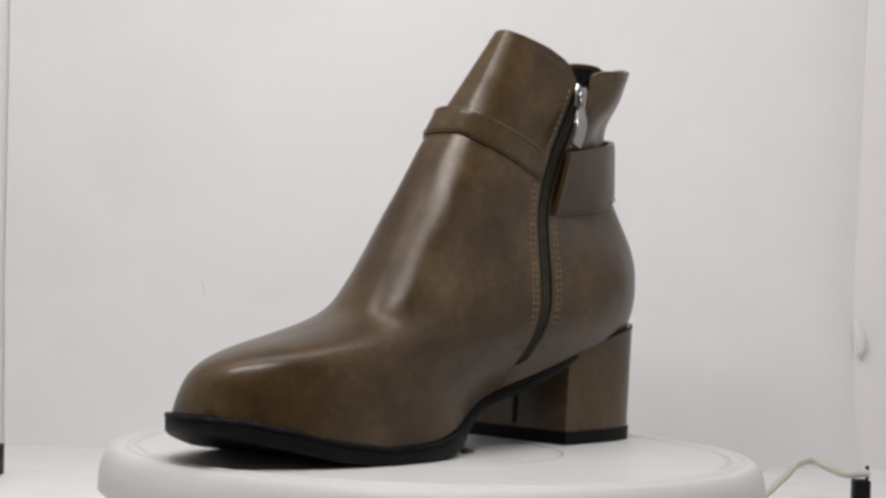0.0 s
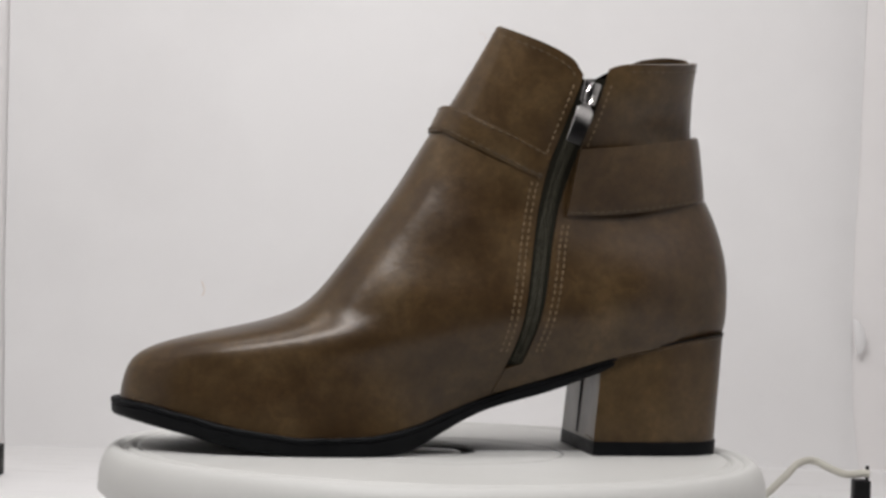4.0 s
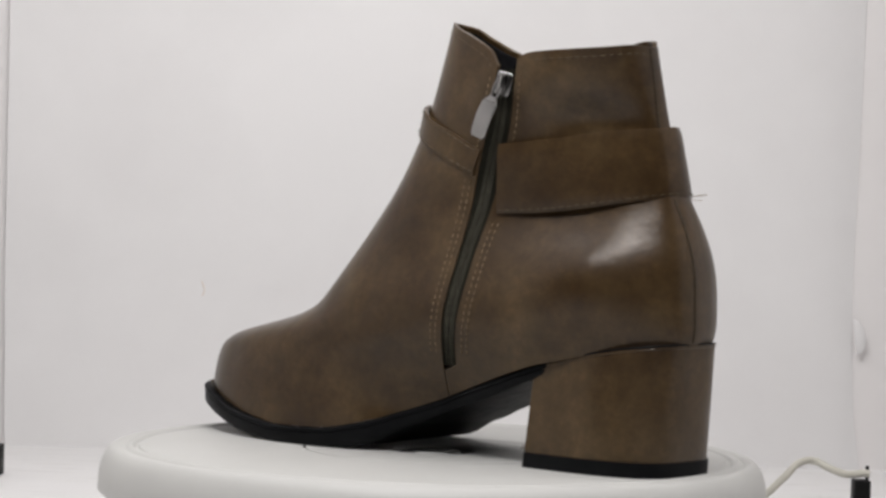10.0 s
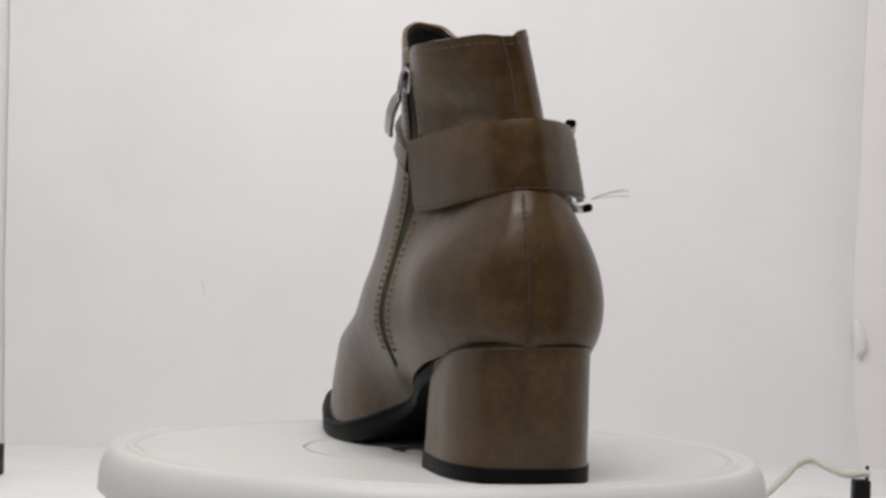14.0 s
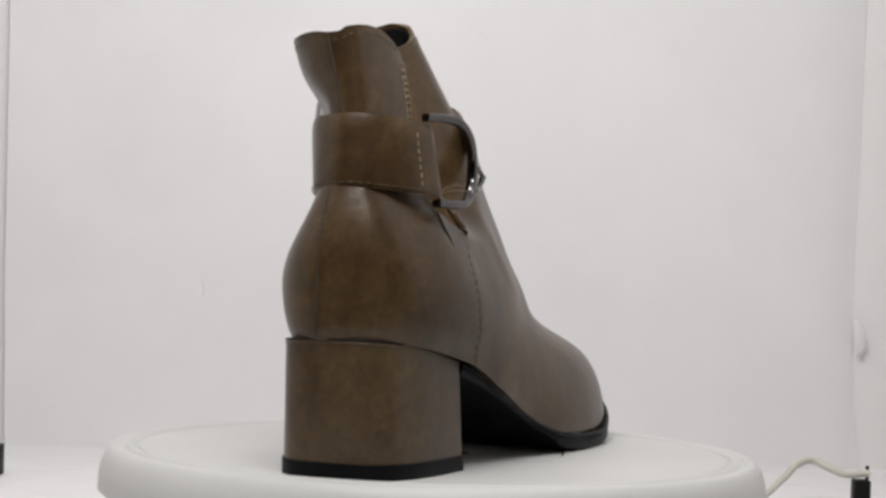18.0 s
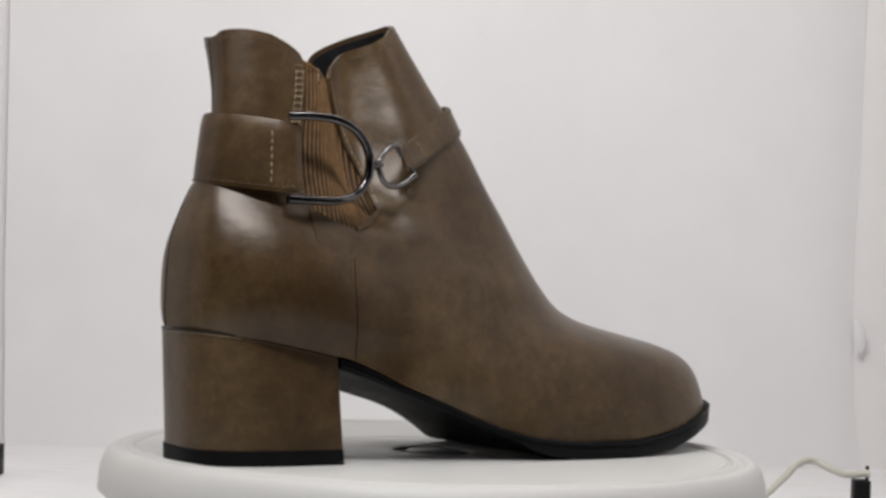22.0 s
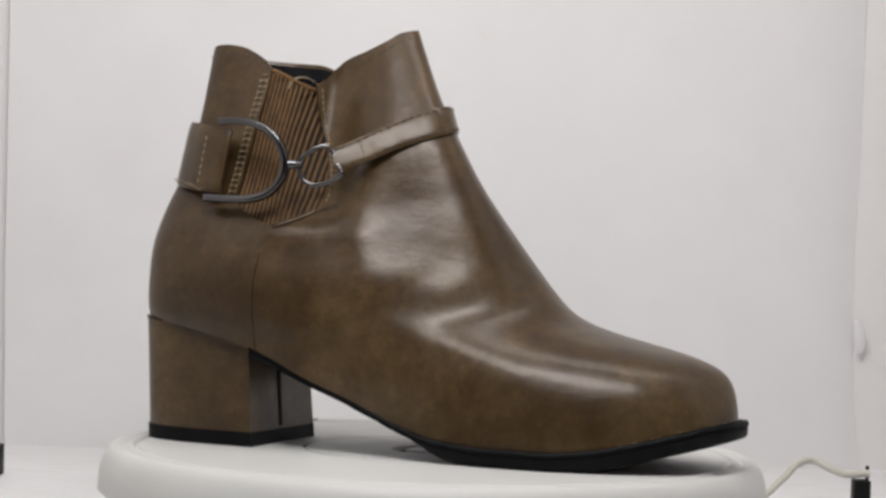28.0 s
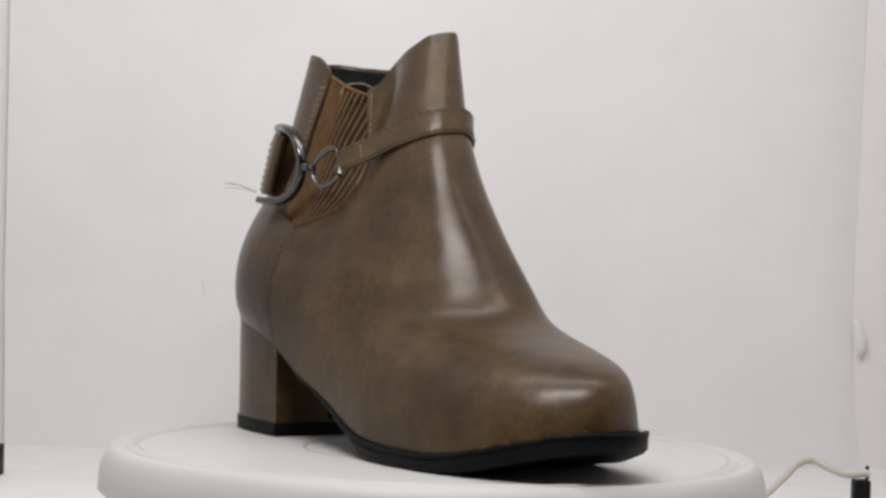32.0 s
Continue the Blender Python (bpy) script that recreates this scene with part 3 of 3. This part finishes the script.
def front_strap():
    u = np.linspace(90.0, 267.5, 110)
    top = curve((88.5, 102, 119.5, 141.5, 165, 186, 205, 223.5, 248.5, 268), (.1150, .1212, .1270, .1320, .1342, .1350, .1335, .1300, .1245, .1178), u)
    low = curve((88.5, 102, 122.5, 146, 169.5, 192, 220, 245, 268.5), (.1058, .1122, .1188, .1228, .1248, .1255, .1215, .1157, .1080), u)
    lift = np.interp(u, (90, 96, 104, 120, 140, 240, 268), (.0074, .0056, .0036, .0020, .0014, .0014, .0006))
    lean = np.interp(u, (88.5, 130, 165, 200, 240, 268), (.0, .0004, .0016, .0016, .0004, .0))
    rows = []
    for k in np.linspace(0, 1, 9):
        rows.append(skin(low + (top - low) * k, u, lift + lean * k - 0.0004 * abs(2 * k - 1) ** 6, False))
    g = np.array(rows)
    strap = part("front_strap", slab(g, 0.0015), LEATHER, BOOT, "narrow brown leather strap across the instep")
    for k, mat in ((1, THREAD_DARK), (7, THREAD_DARK)):
        stitches([Vector(q) for q in g[k] + (g[k] - skin(low, u, -0.004, False)) * 0.02], mat, strap)
    for j in (7,):
        stitches([Vector(g[i, j]) + Vector((0, 0.0003, 0)) for i in range(1, 8)], THREAD, strap, 0.0016, 0.0007)
    return strap


rear_strap()
front_strap()


# ---- zip ----
def zip_fastener():
    z = np.linspace(.0350, .1478, 120)
    xa, xb = zip_front_x(z) - .0022, zip_back_x(np.clip(z, .0352, 1)) + .0022
    cols = np.linspace(0, 1, 9)
    g = np.array([[skin(zz, side_angle(zz, a + (b - a) * c, False), -0.0011) for c in cols] for zz, a, b in zip(z, xa, xb)])
    bm = slab(g[:, ::-1], 0.0007)
    tape = part("zip_tape", bm, TAPE, BOOT, "dark cloth zip tape")
    bm = bmesh.new()
    for zz in np.arange(.0362, .1400, .00085):
        x = (zip_front_x(zz) + zip_back_x(zz)) / 2
        p = Vector(skin(zz, side_angle(zz, x, False), -0.0006))
        up = (Vector(skin(zz + .001, side_angle(zz + .001, (zip_front_x(zz + .001) + zip_back_x(zz + .001)) / 2, False), -0.0006)) - p).normalized()
        side = up.cross(Vector((0, -1, 0))).normalized()
        for sgn in (-1, 1):
            c = p + side * 0.00125 * sgn
            tube(bm, [c - side * 0.00115, c + Vector((0, -0.0004, 0)), c + side * 0.00105], 0.00030, 5)
    tagged(part("zip_teeth", bm, TEETH, tape, "dark grey nylon zip coil"), kind="stuff")
    # slider: body, bridge and the hanging pull
    ax = Vector(((zip_front_x(.1475) + zip_back_x(.1475)) / 2, 0, .1475)) - Vector(((zip_front_x(.130) + zip_back_x(.130)) / 2, 0, .130))
    tilt = math.degrees(math.atan2(ax.x, ax.z))
    turn = Euler((0, radians(tilt), 0)).to_matrix().to_4x4()
    at = Vector(((zip_front_x(.1425) + zip_back_x(.1425)) / 2, 0, .1425))
    at.y = float(skin(at.z, side_angle(at.z, at.x, False))[1]) - 0.0003
    bm = box(bmesh.new(), (0, 0, 0), (0.0072, 0.0020, 0.0092), 0.0009)
    box(bm, (0, -0.0019, 0.0003), (0.0026, 0.0018, 0.0070), 0.0008)
    for v in bm.verts:
        v.co.x *= 1.0 + 14 * v.co.z
        v.co = turn @ v.co + at
    slider = part("zip_slider", bm, NICKEL, BOOT, "polished metal zip slider")
    bm = bmesh.new()
    # a curved stamped tab under an open link
    right = [(.0016, -.0082), (.0030, -.0098), (.0035, -.0105), (.0036, -.0112), (.0036, -.0158), (.0035, -.0172), (.0034, -.0205), (.0033, -.0230), (.0027, -.0240)]
    outline = [(-x, y) for x, y in right] + right[::-1]
    hang = Vector((.0405, at.y - .0030, .1200)) - (at + Vector((.0006, -.0014, .0030)))
    d = hang.normalized()
    sx = d.cross(Vector((0, -1, 0))).normalized()
    nn = sx.cross(d).normalized()
    if nn.y > 0:
        nn = -nn
    base = at + Vector((.0006, -.0014, .0030))
    ring = [[bm.verts.new(base + sx * x * s + d * (-y) * 1.04 + nn * (h + float(np.interp(-y, (0, .0090, .0098, .0128, .0150, .0200, .0240), (0, 0, .0002, .0014, .0016, .0014, .0006))))) for x, y in outline] for h, s in ((0.0, 0.96), (0.0003, 1.0), (0.0012, 1.0), (0.0015, 0.94))]
    for p, q in zip(ring, ring[1:]):
        for i in range(len(outline)):
            j = (i + 1) % len(outline)
            bm.faces.new((p[i], p[j], q[j], q[i]))
    for face in (ring[0], ring[-1]):
        for i in range(len(outline) // 2 - 1):
            bm.faces.new((face[i], face[i + 1], face[-2 - i], face[-1 - i]))
    bmesh.ops.recalc_face_normals(bm, faces=bm.faces)
    link = [base + sx * .0015 * math.cos(a) + d * (.0045 + .0050 * math.sin(a)) + nn * .0008 for a in np.linspace(0, 2 * math.pi, 28, endpoint=False)]
    tube(bm, link, 0.0006, 8, 1.0, True)
    pull = part("zip_pull", bm, NICKEL, slider, "polished metal zip pull")
    pull.data.set_sharp_from_angle(angle=radians(14))
    return tape


zip_fastener()


def seam_stitching():
    def row(z0, z1, edge, shift, outer, mat, lift=0.0002, length=0.0020, gap=0.0014, radius=0.00044):
        z = np.linspace(z0, z1, 70)
        x = edge(z) + shift
        stitches([Vector(q) for q in skin(z, side_angle(z, x, outer), lift)], mat, BOOT, length, gap, radius)
    row(.040, .1455, zip_front_x, -.0026, False, THREAD_MID, .0001, .0016, .0011)
    row(.040, .1080, zip_front_x, -.0050, False, THREAD_MID, .0001, .0016, .0011)
    row(.040, .0920, zip_back_x, .0030, False, THREAD_MID, .0001, .0016, .0011)
    row(.040, .0920, zip_back_x, .0054, False, THREAD_MID, .0001, .0016, .0011)
    row(.121, .1470, zip_back_x, .0026, False, THREAD_MID, .0001, .0016, .0011)
    row(.0965, .1480, gore_back_x, .0012, True, THREAD, 0.0002, 0.0019, 0.0006, 0.00034)
    row(.0965, .1480, gore_back_x, .0040, True, THREAD, 0.0002, 0.0019, 0.0006, 0.00034)
    row(.0965, .1430, gore_front_x, -.0013, True, THREAD, 0.0002, 0.0019, 0.0006, 0.00034)
    z = np.linspace(.0965, .1480, 70)
    a, b = (skin(z, side_angle(z, gore_back_x(z) + s, True), .0003) for s in (.0012, .0040))
    stitches([Vector(q) for q in (a + b) / 2], THREAD, BOOT, 0.0008, 0.0017, 0.00034, Vector(b[30] - a[30]))
    row(.0400, .0840, gore_back_x, .0016, True, THREAD_SEAM, 0.0, 0.0020, 0.0014, 0.0003)
    # hems under the top edges
    for top, low, high in ((top_front, 106, 256), (top_back, -88, 76)):
        u = np.linspace(low, high, 120)
        stitches([Vector(q) for q in skin(top(u) - 0.0030, u, 0.0)], THREAD_DARK, BOOT, 0.0018, 0.0014, 0.00034)
    # the closing seam down the back
    for zz in (np.linspace(.1270, .1560, 60), np.linspace(.0490, .1010, 90)):
        u = curve((.0485, .066, .08, .1005, .1285, .1435, .157), (354, 355, 353, 348.5, 348, 351, 354), zz) - 360
        line = [Vector(q) for q in skin(zz, u, 0.0)]
        bm = tube(bmesh.new(), line, 0.00042, 6)
        part("seam", bm, THREAD_SEAM, BOOT, "dark closing seam down the heel")
        stitches([Vector(q) for q in skin(zz, u, 0.0001)], THREAD_SEAM, BOOT, 0.0012, 0.0012, 0.00030, Vector((0.0002, 0.0022, 0)))


seam_stitching()


# ---- elastic gore ----
def gore_span(h):
    """The elastic's rear and front limits, under the leather's edges."""
    k = max(h, .0935)
    lean = .0935 - min(h, .0935)
    return float(gore_back_x(k)) + .0020 - lean * 0.9, float(gore_front_x(k)) - .0022 + lean * 0.6


def gore_top(c):
    return .1503 - .0092 * min(max(c, 0), 1) ** 1.2


def gore():
    cols = np.linspace(0, 1, 26)
    g = np.zeros((60, 26, 3))
    for j, c in enumerate(cols):
        for i, k in enumerate(np.linspace(0, 1, 60)):
            h = .0790 + (gore_top(c) - .0790) * k
            a, b = gore_span(h)
            g[i, j] = skin(h, side_angle(h, a + (b - a) * c, True), -0.0027)
    # this backing is much darker than the ribs and shows between them
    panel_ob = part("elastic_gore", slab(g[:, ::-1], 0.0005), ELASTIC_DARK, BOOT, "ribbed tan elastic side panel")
    for k in range(20):
        d = -.0012 + .0019 * k
        path = []
        for zz in np.linspace(.0800, .1500, 60):
            x = float(curve((.079, .1, .12, .135, .150), (.0806, .0788, .0762, .0735, .0712), zz)) - d
            a, b = gore_span(zz)
            c = (x - a) / (b - a)
            if b < x < a and zz < gore_top(c):
                path.append(Vector(skin(zz, side_angle(zz, x, True), -0.0021)))
        if len(path) > 4:
            part("elastic_rib", tube(bmesh.new(), path, 0.00058, 8), ELASTIC, panel_ob)
    # bound edge along the top
    edge = [Vector(q) for q in g[-1, ::2] + np.array((0, .0004, .0002))]
    part("binding", tube(bmesh.new(), edge, 0.0009, 8), ELASTIC, panel_ob, "bound tan edge")
    # leather facing that closes the foot of the opening, with a piped edge
    x = np.linspace(.0455, .0790, 40)
    rim = .0862 + np.abs((x - .0605) / .0165) ** 1.25 * .0070
    g = np.array([skin(.0762 + (rim - .0762) * k, side_angle(.0762 + (rim - .0762) * k, x, True), -0.0013 + 0.0005 * k) for k in np.linspace(0, 1, 10)])
    facing = part("facing", slab(g, 0.0012), LEATHER, BOOT, "brown leather facing under the elastic")
    part("piping", tube(bmesh.new(), [Vector(q) for q in skin(rim, side_angle(rim, x, True), 0.0003)[:19]], 0.0012, 8), LEATHER, facing)

    # an added black tongue with a pale edge stands in for the far zip top
    arc = spline([(.0640, .0040, .1420), (.0626, .0021, .1457), (.0592, -.0035, .1466), (.0557, -.0091, .1434), (.0550, -.0105, .1400)], 24)
    g = np.array([[(q.x, q.y, q.z - (q.z - .118) * k) for q in arc] for k in np.linspace(0, 1, 8)])
    tab = part("far_edge_tongue", slab(g, 0.0008), LINING, BOOT, "added black tongue standing in for the far zip top")
    part("edging", tube(bmesh.new(), arc, 0.00055, 8), THREAD, tab, "pale edging")


gore()


# ---- buckle ----
def buckle():
    ring = spline([(.0869, .0192, .1275), (.0780, .0232, .1277), (.0690, .0266, .1264), (.0618, .0279, .1226), (.0574, .0284, .1166), (.0562, .0285, .1108),
                   (.0577, .0287, .1046), (.0626, .0290, .0993), (.0700, .0290, .0969), (.0800, .0278, .0966), (.0904, .0254, .0969)], 80)
    bow = part("buckle", tube(bmesh.new(), ring, 0.00150, 16, 1.25, False, 3.6), GUNMETAL, BOOT, "polished gunmetal horseshoe buckle")
    hub = tube(bmesh.new(), [Vector((.0562, .0285, .1108)), Vector((.0550, .0284, .1108)), Vector((.0548, .0284, .1108)), Vector((.0522, .0276, .1109)), Vector((.0520, .0275, .1109)), Vector((.0500, .0268, .1110))], lambda s: 0.0019 if 0.3 < s < 0.7 else 0.0013, 14)
    part("swivel", hub, GUNMETAL, bow)
    hook = spline([(.0400, .0232, .1186), (.0432, .0240, .1183), (.0468, .0252, .1161), (.0498, .0263, .1133), (.0507, .0267, .1108), (.0500, .0270, .1070), (.0476, .0271, .1040), (.0438, .0270, .1029), (.0385, .0266, .1043), (.0330, .0262, .1078)], 54)
    part("strap_hook", tube(bmesh.new(), hook, lambda s: 0.00105 if s < 0.95 else 0.00125, 12), STEEL, bow, "gunmetal hook loop")
    part("bar", tube(bmesh.new(), [Vector((.0400, .0232, .1186)), Vector((.0368, .0236, .1132)), Vector((.0330, .0262, .1078))], 0.0009, 8), GUNMETAL, bow)


buckle()


# ---- heel and sole details ----
def heel_details():
    bm = box(bmesh.new(), (.0643, .0048, .0215), (0.0012, 0.0027, 0.0310), 0.0003, Euler((0, radians(4), radians(-7.7))).to_matrix().to_4x4())
    part("seam", bm, BLACK, BOOT, "dark slit down the front of the heel")
    # the dark crease where the heel meets the quarter, over the lip of the heel's cover
    q = heel_ring(0.0, (.0654, .0032), (1.0, -.135), .0552, .0264, 0.0)
    q[:, 2] = curve(FEATHER_X, FEATHER_Z, q[:, 0]) + 0.0004
    part("seam", tube(bmesh.new(), [Vector(p) for p in q], 0.00036, 6), RUBBER, BOOT, "dark crease over the heel")
    q = heel_ring(0.0, (.0654, .0032), (1.0, -.135), .0550, .0263, 0.0)
    q[:, 2] = curve(FEATHER_X, FEATHER_Z, q[:, 0]) - 0.0007
    part("heel_lip", tube(bmesh.new(), [Vector(p) for p in q], 0.00045, 8), LEATHER, BOOT, "folded lip of the heel cover")
    # pale flecks of glue in the crease above the sole
    bm = bmesh.new()
    rng = random.Random(9)
    for k in range(16):
        u = rng.choice((rng.uniform(120, 172), rng.uniform(186, 235)))
        z = float(feather(np.array([u]))[0])
        p = Vector(skin(z + 0.0004, u, 0.0008))
        bmesh.ops.create_icosphere(bm, subdivisions=1, radius=rng.uniform(.0001, .0003), matrix=Matrix.Translation(p) @ Matrix.Diagonal((2.2, 1.4, 0.8, 1)))
    tagged(part("glue_fleck", bm, THREAD, BOOT, "pale flecks of dried glue"), kind="stuff")
    bm = bmesh.new()
    rng = random.Random(4)
    for k in range(5):
        p = Vector((.0592, -.0222, .0052))
        q = p + Vector((-.0016 - .0016 * rng.random(), rng.uniform(-.0015, .001), .0005 + .0022 * rng.random()))
        tube(bm, spline([p, (p + q) / 2 + Vector((0, 0, .0005)), q], 6), 0.00012, 4)
    tagged(part("loose_thread", bm, THREAD_DARK, BOOT), kind="stuff")
    bm = bmesh.new()
    for a, b in (((.0915, .0262, .1005), (.0985, .0385, .1035)), ((.0920, .0262, .1000), (.0965, .0392, .1015)), ((.0925, .0260, .0998), (.0995, .0360, .1040))):
        a, b = Vector(a), Vector(b)
        tube(bm, spline([a, (a + b) / 2 + Vector((.0006, 0, .0008)), b], 8), 0.00010, 4)
    tagged(part("loose_thread", bm, THREAD, BOOT, "pale loose thread ends"), kind="stuff")


heel_details()


# ---- small things in the box ----
def cable():
    path = spline([(.105, .040, -.0245), (.127, .075, -.0270), (.1439, .090, -.0265), (.1551, .100, -.0192), (.1640, .113, -.0135), (.1716, .118, -.0126), (.1789, .115, -.0157), (.1848, .108, -.0172), (.1913, .104, -.0160), (.1942, .103, -.0161)], 80)
    ob = part("cable", tube(bmesh.new(), path, 0.0017, 12), CABLE)
    return tagged(ob, "cream power cable running from the turntable", "cable")


cable()


def socket(at, size, clip=0.0):
    bm = box(bmesh.new(), at, size, 0.0006)
    if clip:
        # a thin clip stands up at its far side
        box(bm, (at[0] + size[0] * 0.5 - 0.0006, at[1] + 0.002, at[2] + size[2] * 0.5 + clip * 0.5 - 0.0003), (0.0012, 0.003, clip), 0.0003)
    body = part("cable_socket", bm, BLACK)
    return tagged(body, "small black plastic socket on the box floor", "socket")


socket((.1908, .105, -.0248), (.0072, .010, .0114), 0.0064)
socket((-.1998, .120, -.0236), (.0100, .012, .0138))


def edge_tab():
    bm = bmesh.new()
    outline = [(.0056 * math.cos(a), .0090 * math.sin(a)) for a in np.linspace(-math.pi / 2, math.pi / 2, 24)]
    rings = [[bm.verts.new((.2126 + x * s - z * 0.14, WALL_Y - h, .0376 + z * s)) for x, z in outline] for h, s in ((0.0, 1.0), (0.0006, 1.0), (0.0010, 0.90))]
    n = len(outline)
    for p, q in zip(rings, rings[1:]):
        for i in range(n):
            bm.faces.new((p[i], p[(i + 1) % n], q[(i + 1) % n], q[i]))
    bm.faces.new(rings[0][::-1])
    bm.faces.new(rings[-1])
    bmesh.ops.recalc_face_normals(bm, faces=bm.faces)
    ob = part("fastener_tab", bm, SHEET)
    ob.data.set_sharp_from_angle(angle=radians(40))
    return tagged(ob, "small white half-round fastener tab on the backdrop edge", "tab")


edge_tab()


MARK_DOTS = ((-0.1388, 0.0719, 0.00046), (0.0912, 0.1026, 0.00041), (0.135, 0.1456, 0.00035), (0.1493, 0.1934, 0.00044), (-0.2002, 0.0064, 0.00035),
             (0.2095, -0.006, 0.00035), (0.1762, -0.0135, 0.00035), (-0.1885, 0.0805, 0.00029), (0.1915, 0.0461, 0.00032))
MARK_LINES = (([(-0.1207, 0.0558), (-0.1189, 0.0518), (-0.12, 0.0483)], 0.0005), ([(0.0167, 0.1865), (0.0197, 0.1848), (0.0198, 0.1814)], 0.0002),
              ([(-0.0581, 0.1147), (-0.0524, 0.116), (-0.046, 0.1142)], 0.00012), ([(0.1166, 0.0493), (0.1126, 0.0468), (0.1093, 0.0502), (0.1107, 0.0537), (0.1149, 0.055)], 0.00018),
              ([(-0.0835, 0.052), (-0.0758, 0.0526), (-0.0735, 0.0518)], 0.0002), ([(-0.1337, 0.0447), (-0.1307, 0.042)], 0.0002), ([(-0.0354, 0.1826), (-0.0341, 0.1849), (-0.0315, 0.1855)], 0.00015))


def marks():
    """Specks, smears and stray fibres on the backdrop."""
    def place(px, pz, d=0.0004):
        return Vector((px, WALL_Y - d, pz))
    for x, z, r in MARK_DOTS:
        bm = bmesh.new()
        bmesh.ops.create_uvsphere(bm, u_segments=8, v_segments=6, radius=r, matrix=Matrix.Translation(place(x, z, 0.0002)) @ Matrix.Diagonal((1, 0.3, 1.2, 1)))
        tagged(part("speck", bm, SMUDGE), "tiny grey speck stuck on the white backdrop", "speck", "specks on the backdrop")
    for k, (points, r) in enumerate(MARK_LINES):
        bm = tube(bmesh.new(), spline([place(x, z, 0.0002) for x, z in points], 24), r * 0.6, 6)
        tagged(part("fibre", bm, SMUDGE_TAN if k < 2 else SMUDGE), "pale tan fibre stuck on the white backdrop" if k < 2 else "fine stray fibre stuck on the white backdrop", "fibre", "fibres on the backdrop")


marks()


def motions():
    rows = []
    for t in range(33):
        rows.append((float(t), pose(0, 0, 0, 0, 0, -RATE * (t - 6.0))))
    walk(BOOT, rows)
    walk(PLATE, [(t, Matrix.Translation((0, 0, TABLE_Z - FLOOR_Z)) @ m) for t, m in rows])


motions()
